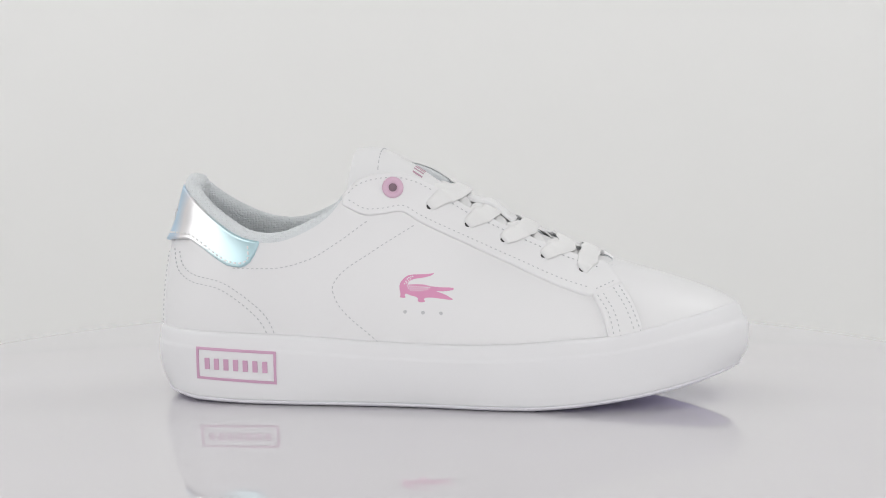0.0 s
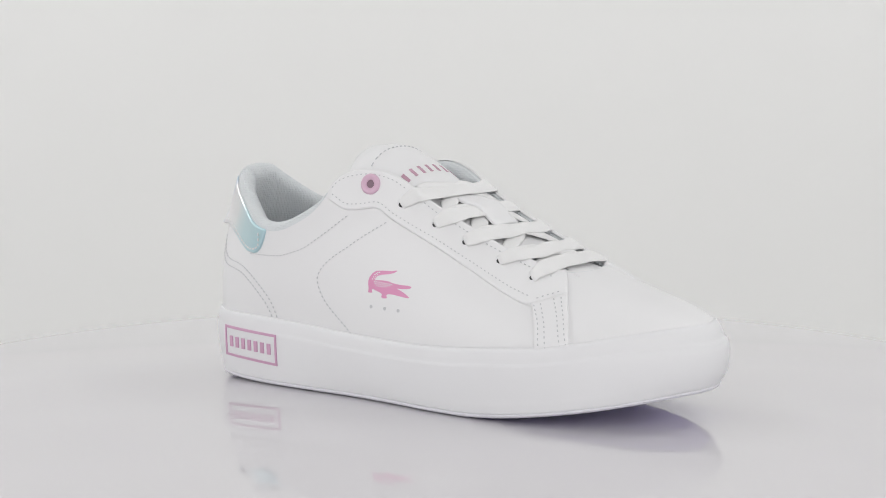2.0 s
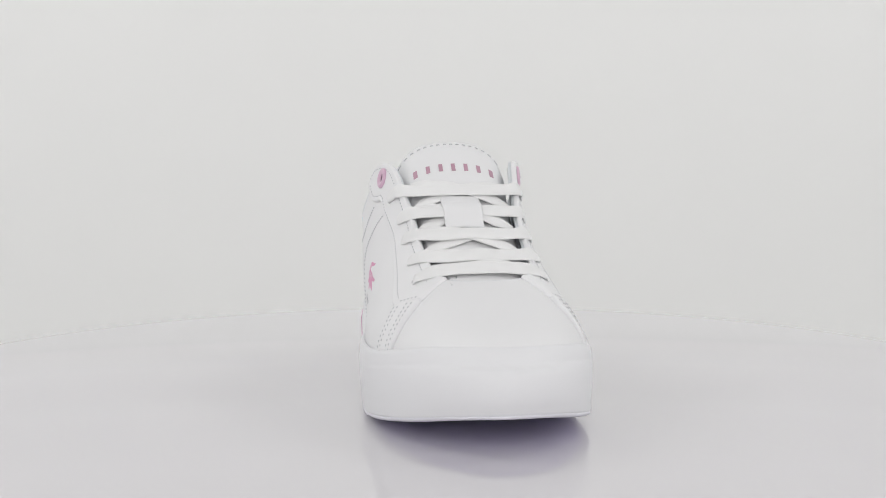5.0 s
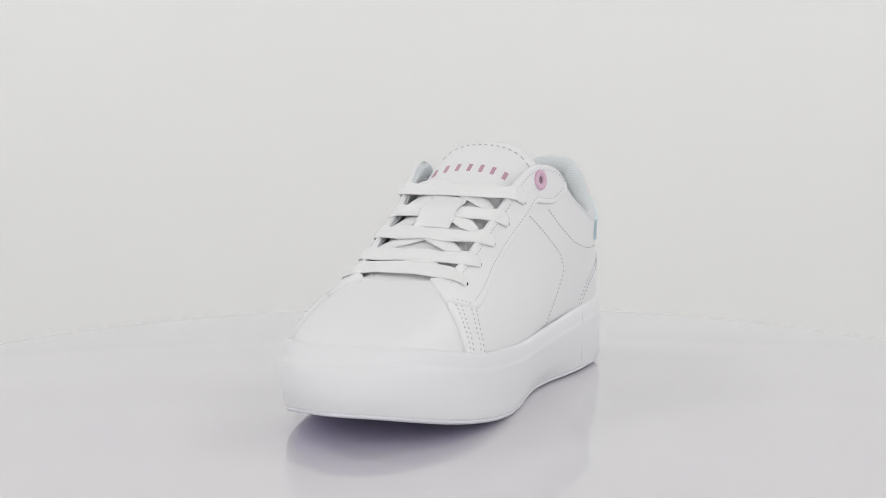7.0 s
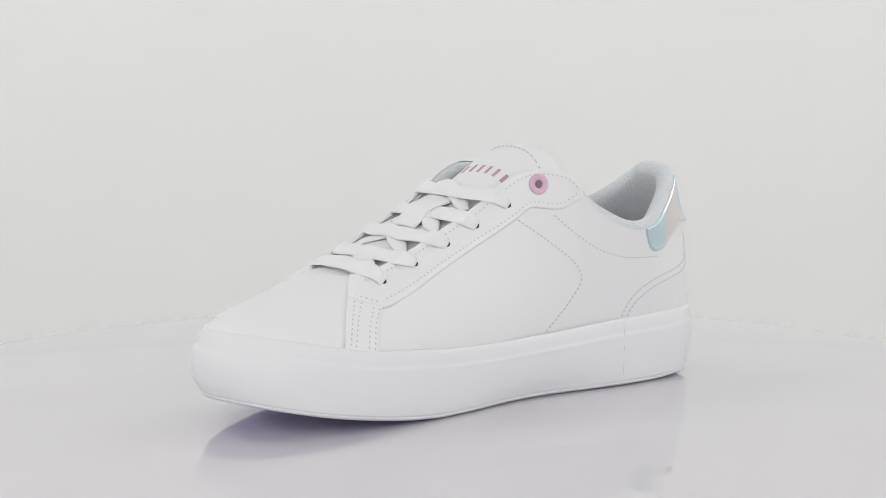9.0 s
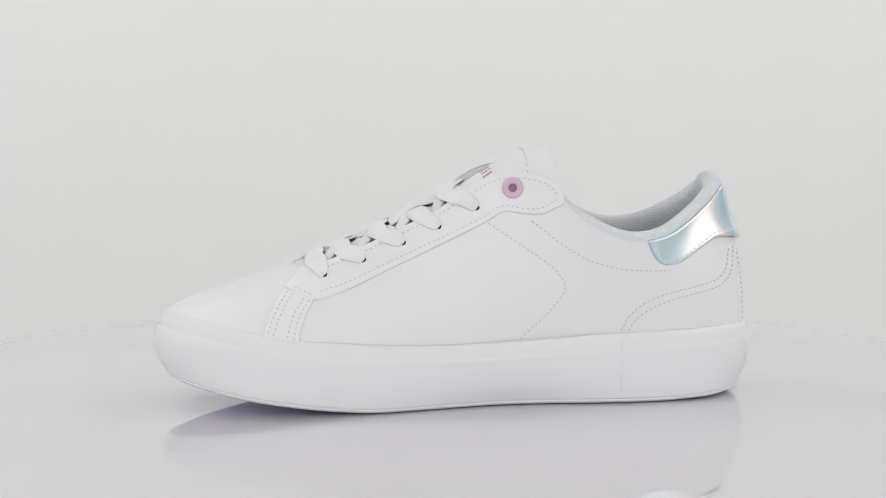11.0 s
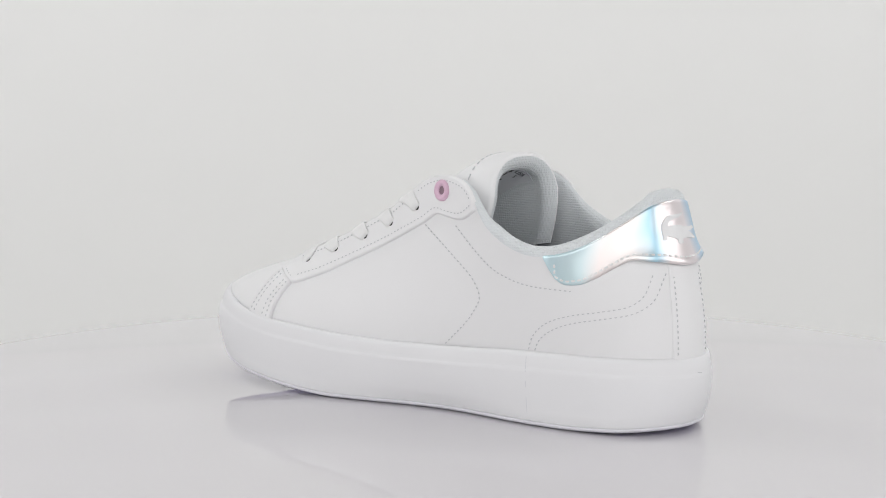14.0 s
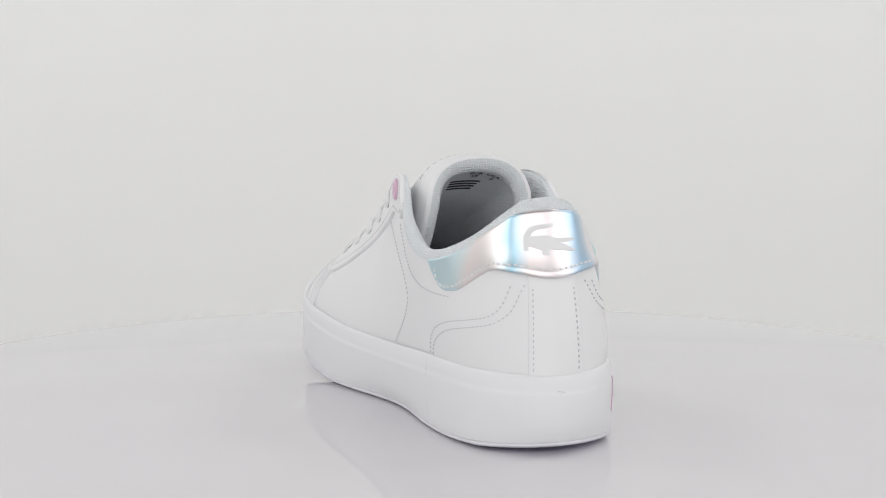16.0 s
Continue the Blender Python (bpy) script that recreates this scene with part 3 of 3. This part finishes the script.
def build_tongue_marks(shoe, tree, under):
    def on_tongue(y, x):
        hit, n, _, _ = tree.ray_cast(Vector((x, y, 200)), Vector((0, 0, -1)))
        return hit, (n if n.z > 0 else -n)

    for i in range(7):
        y = -17.4 + i * 5.8
        bar("wordmark_bar", [(y - 0.9, 125.8), (y + 0.9, 125.8), (y + 0.9, 121.6), (y - 0.9, 121.6)], MAUVE, shoe, on_tongue, 0.18, "mauve printed bar")
    def on_under(y, x):
        hit, n, _, _ = under.ray_cast(Vector((x, y, 20)), Vector((0, 0, 1)))
        return hit, (n if n.z < 0 else -n)

    runs = []
    for xx in (107.0,):
        ys = np.arange(-24, 24.1, 3.0)
        for y0, y1 in zip(ys[:-1], ys[1:]):
            (a, n), (b, _) = on_tongue(y0, xx), on_tongue(y0 + 1.8, xx)
            runs.append((np.array(a), np.array(b), np.array(n), 0.15, 0.45))
    stitch_mesh("tongue_stitching", runs, shoe, "dashed stitch row across the tongue")
    bar("size_label", [(-16, 102.5), (9, 102.5), (9, 121), (-16, 121)], LABEL, shoe, on_under, 0.5, "white printed size label", 17)
    for k, (text, y, x, s) in enumerate((("EUR", -2.5, 106.6, 3.5), ("37", -2.5, 109.8, 3.5), ("USA", -10.5, 106.6, 3.5), ("5", -10.5, 109.8, 3.5))):
        cu = bpy.data.curves.new("size_text", "FONT")
        cu.body, cu.size, cu.align_x, cu.extrude = text, s * MM, "CENTER", 0.00005
        tmp = new("size_text", cu)
        me = bpy.data.meshes.new_from_object(tmp.evaluated_get(bpy.context.evaluated_depsgraph_get()))
        bpy.data.objects.remove(tmp)
        me.materials.clear()
        me.materials.append(INK)
        ob = new("size_text", me)
        hit, n = on_under(y, x)
        down = Vector((1, 0, 0))
        zz = n
        yy = -(down - zz * down.dot(zz)).normalized()
        xx = yy.cross(zz)
        ob.matrix_basis = Matrix.Translation((hit + n * 0.85) * MM) @ Matrix((xx, yy, zz)).transposed().to_4x4()
        ob.parent = shoe
        tagged(ob, "black printed size")
    for i in range(4):
        x = 113.2 + i * 1.9
        bar("print_line", [(-7 + 0.8 * i, x), (7, x), (7, x + 0.8), (-7 + 0.8 * i, x + 0.8)], INK, shoe, on_under, 0.75)


def ribbon(name, path, width, thick, mat, parent, label="", up=None):
    p = np.array(path, float)
    s = np.r_[0, np.cumsum(np.linalg.norm(np.diff(p, axis=0), axis=1))]
    d = np.linspace(0, s[-1], 40)
    q = np.c_[tuple(curve(list(zip(s, p[:, k])), d) for k in range(3))]
    t = np.gradient(q, axis=0)
    t /= np.linalg.norm(t, axis=1)[:, None]
    flat = np.array([0.42, 0, 0.9])
    ends = (flat, flat) if up is None else up
    verts = []
    seg = 14
    for i in range(len(q)):
        near = min(d[i], s[-1] - d[i])
        f = min(1.0, max(0.0, (near - 5.0) / 11.0))
        ref = ends[0 if i < len(q) / 2 else 1] * (1 - f) + flat * f
        w = np.cross(t[i], ref)
        w /= np.linalg.norm(w) + 1e-9
        nn = np.cross(w, t[i])
        e = min(i, len(q) - 1 - i)
        k = 0.5 + 0.5 * min(1, e / 6)
        wob = 1 + 0.06 * math.sin(i * 0.55 + len(parent.children) * 1.7)
        for j in range(seg):
            a = 2 * math.pi * j / seg
            ca, sa = math.cos(a), math.sin(a)
            verts.append(q[i] + w * width / 2 * k * wob * math.copysign(abs(ca) ** 0.7, ca) + nn * (thick / 2 * (1.5 - 0.5 * k) * math.copysign(abs(sa) ** 0.6, sa) - 0.35 * ca * ca * k))
    faces = grid_faces(len(q), seg, True) + [tuple(range(seg)), tuple(range((len(q) - 1) * seg, len(q) * seg))]
    return mesh_object(name, np.array(verts) * MM, faces, mat, parent, label)


FORWARD = (11.5, 9.5, 10.5, 9.5, 4.0)


def build_laces(shoe):
    pts = {}
    for k, (x, z) in enumerate(HOLES):
        for side in (-1, 1):
            hit, n = on_side(x, z, side)
            pts[k, side] = (np.array(hit), np.array(n))

    def from_hole(k, side):
        h, n = pts[k, side]
        x, z = HOLES[k]
        d = FORWARD[k]
        top = float(curve(TOP_Z, x + 0.62 * d))
        out = [h + n * 0.4 + np.array([-0.2, 0, -0.3]), h + n * 1.9 + np.array([0.6, 0, 0.5])]
        for f, up in ((0.38, 2.1), (0.9, 2.0)):
            q, m = on_side(x + 0.62 * d * f, z + (top - z) * f, side)
            out.append(np.array(q) + np.array(m) * up)
        return out

    # bars from hole to hole
    for k in range(5):
        x = HOLES[k][0] + FORWARD[k]
        sway = (0.8, -0.6, 0.5, -0.8, 0.4)[k]
        c = (0.3, 0.8, 1.1, 2.0, 3.0)[k]
        z = max(float(curve(TONGUE_Z, x)) + 3.0, float(curve(TOP_Z, x)) + 1.2)
        mid = [np.array([x + sway * y / 12, y + c, z - 0.35 * (y / 10) ** 2]) for y in (-11, 0, 11)]
        ribbon("lace", from_hole(k, -1) + mid + from_hole(k, 1)[::-1], 9.2, 1.05, LACE, shoe, "flat white cotton lace bar", (pts[k, -1][1], pts[k, 1][1]))
    # strands that cross below the bars, close on the tongue
    for k in (1, 2, 3, 4):
        for side in (-1, 1):
            path = []
            for f in np.linspace(0, 1, 7):
                y = side * (21 - 42 * f)
                x = HOLES[k][0] + 1 + (HOLES[k - 1][0] - HOLES[k][0] + 1) * f
                z = float(curve(TONGUE_Z, x)) - 6.0 * (abs(y) / 25) ** 2.3 + (1.4 if side < 0 else 2.5)
                path.append((x, y, z))
            ribbon("lace", path, 7.4, 1.0, LACE, shoe, "flat white cotton lace strand below the bars")
    # leather keeper on the tongue, over the second bar
    g, n = [], []
    for x in np.linspace(145.5, 166.5, 12):
        row, nr = [], []
        over = 3.4 * math.exp(-(((x - 156.5) / 6.5) ** 2)) + 1.2
        for y in np.linspace(-8.0, 8.0, 9):
            row.append((x, y, float(curve(TONGUE_Z, x)) - 8 * (abs(y) / 26) ** 2.3 + over))
            nr.append((0.44, 0, 0.9))
        g.append(row), n.append(nr)
    patch("lace_keeper", g, 0.9, LEATHER, shoe, "white leather lace keeper on the tongue", n)


def build_sole_label(shoe):
    """Raised pink frame with seven bars on the outer wall of the cup sole."""
    sole = [o for o in shoe.children if o.name.startswith("cup_sole")][0]
    tree = BVHTree.FromPolygons([tuple(v.co / MM) for v in sole.data.vertices], [tuple(p.vertices) for p in sole.data.polygons])

    def wall(x, z):
        d = Vector((0.25, 1, 0)).normalized()
        hit, n, _, _ = tree.ray_cast(Vector((x, -36, z)) - d * 60, d)
        return hit, (n if n.y < 0 else -n)

    x0, x1, t0, t1, b0, b1 = 25.3, 63.5, 25.6, 24.6, 11.3, 10.0
    w = 1.1
    low = lambda x: b0 + (b1 - b0) * (x - x0) / (x1 - x0)
    high = lambda x: t0 + (t1 - t0) * (x - x0) / (x1 - x0)
    frame_part = bar("sole_label", [(x0, high(x0)), (x1, high(x1)), (x1, high(x1) - w), (x0, high(x0) - w)], PINK, shoe, wall, 0.5, "raised pink rectangular label frame")
    bar("label_edge", [(x0, low(x0) + w), (x1, low(x1) + w), (x1, low(x1)), (x0, low(x0))], PINK, frame_part, wall, 0.5)
    bar("label_edge", [(x0, high(x0) - w), (x0 + w, high(x0) - w), (x0 + w, low(x0) + w), (x0, low(x0) + w)], PINK, frame_part, wall, 0.5)
    bar("label_edge", [(x1 - w, high(x1) - w), (x1, high(x1) - w), (x1, low(x1) + w), (x1 - w, low(x1) + w)], PINK, frame_part, wall, 0.5)
    for i in range(7):
        a = x0 + 4.6 + i * 4.6
        m = (low(a) + high(a)) / 2
        bar("label_bar", [(a - 0.4, m + 2.5), (a + 1.9, m + 2.5), (a + 1.9, m - 2.5), (a - 0.4, m - 2.5)], PINK, frame_part, wall, 0.5)


def build_sole_marks(shoe):
    """Mould line and small scuffs on the cup sole."""
    sole = [o for o in shoe.children if o.name.startswith("cup_sole")][0]
    tree = BVHTree.FromPolygons([tuple(v.co / MM) for v in sole.data.vertices], [tuple(p.vertices) for p in sole.data.polygons])

    def inner_wall(x, z):
        hit, n, _, _ = tree.ray_cast(Vector((x, 90, z)), Vector((0, -1, 0)))
        return hit, (n if n.y > 0 else -n)

    def back_wall(y, z):
        hit, n, _, _ = tree.ray_cast(Vector((-40, y, z)), Vector((1, 0, 0)))
        return hit, (n if n.x < 0 else -n)

    bar("mould_line", [(66.8, 30), (67.1, 30), (67.1, 6), (66.8, 6)], LABEL, shoe, inner_wall, 0.02, "faint mould line on the sole")
    bar("scuff", [(-2.2, 25.4), (0.8, 25.9), (0.8, 25.6), (-2.2, 25.1)], THREAD, shoe, back_wall, 0.05, "small grey scuff on the heel")


EMBLEM = [(15.5, 12.6), (14.0, 11.4), (10.6, 10.6), (7.2, 10.2), (5.1, 9.5), (4.0, 8.5), (3.6, 7.5), (5.5, 7.7), (8.5, 7.8), (11.4, 7.6), (13.1, 7.0), (17.4, 6.5), (22.5, 6.4), (24.0, 6.1), (23.7, 5.3), (19.9, 4.8), (16.0, 4.8), (18.2, 4.2), (20.8, 3.1), (23.7, 1.5), (23.2, 1.1), (19.5, 1.5), (14.8, 2.1), (11.9, 2.1), (10.7, 1.4), (11.5, 0.7), (11.0, 0.1), (8.9, 0.0), (8.2, 0.7), (8.5, 1.7), (7.4, 2.4), (4.7, 3.1), (2.9, 3.8), (2.4, 2.9), (3.1, 2.2), (2.1, 1.9), (0.4, 2.0), (0.7, 3.6), (0.2, 5.8), (0.2, 7.5), (0.9, 9.0), (2.5, 10.8), (4.8, 11.9), (12.3, 12.1)]


def emblem(name, place, scale, mat, parent, label, thick):
    """A plain long-tailed emblem shape, laid on the surface by place()."""
    bm = bmesh.new()
    loop = []
    for (ax, az), (bx, bz) in zip(EMBLEM, EMBLEM[1:] + EMBLEM[:1]):
        loop += [(ax * 0.82 + bx * 0.18, az * 0.82 + bz * 0.18), (ax * 0.18 + bx * 0.82, az * 0.18 + bz * 0.82)]
    vs = [bm.verts.new((x, z, 0)) for x, z in loop]
    f = bm.faces.new(vs)
    bmesh.ops.triangulate(bm, faces=[f])
    bmesh.ops.subdivide_edges(bm, edges=bm.edges, cuts=1)
    bmesh.ops.triangulate(bm, faces=bm.faces)
    r = bmesh.ops.extrude_face_region(bm, geom=bm.faces[:])
    top = {v for v in r["geom"] if isinstance(v, bmesh.types.BMVert)}
    for v in bm.verts:
        hit, n = place(v.co.x * scale, v.co.y * scale)
        v.co = (hit + n * (thick if v in top else -0.3)) * MM
    bmesh.ops.recalc_face_normals(bm, faces=bm.faces)
    me = bpy.data.meshes.new(name)
    bm.to_mesh(me)
    bm.free()
    me.materials.append(mat)
    ob = new(name, me)
    ob.parent = parent
    tagged(ob, label)
    return ob


def build_sneaker():
    shoe = new("sneaker")
    tagged(shoe, "white leather low-top sneaker with pink details on the table", "shoe")
    build_sole(shoe)
    build_upper(shoe)
    build_heel_strip(shoe)
    build_panels(shoe)
    build_stitches(shoe)
    build_eyelets(shoe)
    tree, under = build_tongue(shoe)
    build_tongue_marks(shoe, tree, under)
    build_laces(shoe)
    build_sole_label(shoe)
    build_sole_marks(shoe)
    mark = emblem("side_emblem", lambda a, b: on_side(118.0 + a, 47.3 + b, -1), 1.0, PINK_INK, shoe, "flat pink printed emblem", 0.12)
    verts, faces = [], []
    for (ax, az), (bx, bz), count in (((3.8, 7.0), (13.3, 6.3), 11), ((4.2, 6.1), (12.4, 5.7), 9), ((5.2, 5.2), (10.4, 5.1), 6), ((2.4, 8.0), (3.6, 10.0), 3), ((4.3, 10.6), (6.0, 11.2), 3), ((3.4, 8.4), (5.0, 10.0), 3)):
        for q in np.linspace(0, 1, count):
            k = len(verts)
            for i in range(8):
                hit, n = on_side(118.0 + ax + (bx - ax) * q + 0.33 * math.cos(i * math.pi / 4), 47.3 + az + (bz - az) * q + 0.27 * math.sin(i * math.pi / 4), -1)
                verts.append(np.array(hit + n * 0.16) * MM)
            faces.append(tuple(range(k, k + 8)))
    mesh_object("emblem_dots", verts, faces, LEATHER, mark, "rows of small white dots")

    def heel_place(a, b):
        hit, n = on_heel(0.44 - a * 0.036, 78.2 + b)
        return hit, n

    emblem("heel_emblem", heel_place, 0.98, LEATHER, shoe, "embossed white emblem on the heel tab", 1.5)
    # the shoe stands a little askew on the axis about which it turns
    for o in shoe.children:
        o.matrix_basis = pose(-0.1375, 0.0145, 0, 0, 0, -5.0) @ o.matrix_basis
    return shoe


build_setting()
build_table()
sneaker = build_sneaker()

TURN = [(0.0, 0.01), (1.0, -15.54), (2.0, -30.95), (3.0, -46.48), (4.0, -62.21), (5.0, -78.06), (6.0, -93.87), (7.0, -109.45), (8.0, -124.71), (9.0, -139.68), (10.0, -154.50), (11.0, -169.41), (12.0, -184.61), (13.0, -200.12), (14.0, -215.74), (15.0, -231.10), (16.0, -246.04)]


def motions():
    walk(sneaker, [(t, pose(0, 0, 0, 0, 0, a)) for t, a in TURN])


motions()
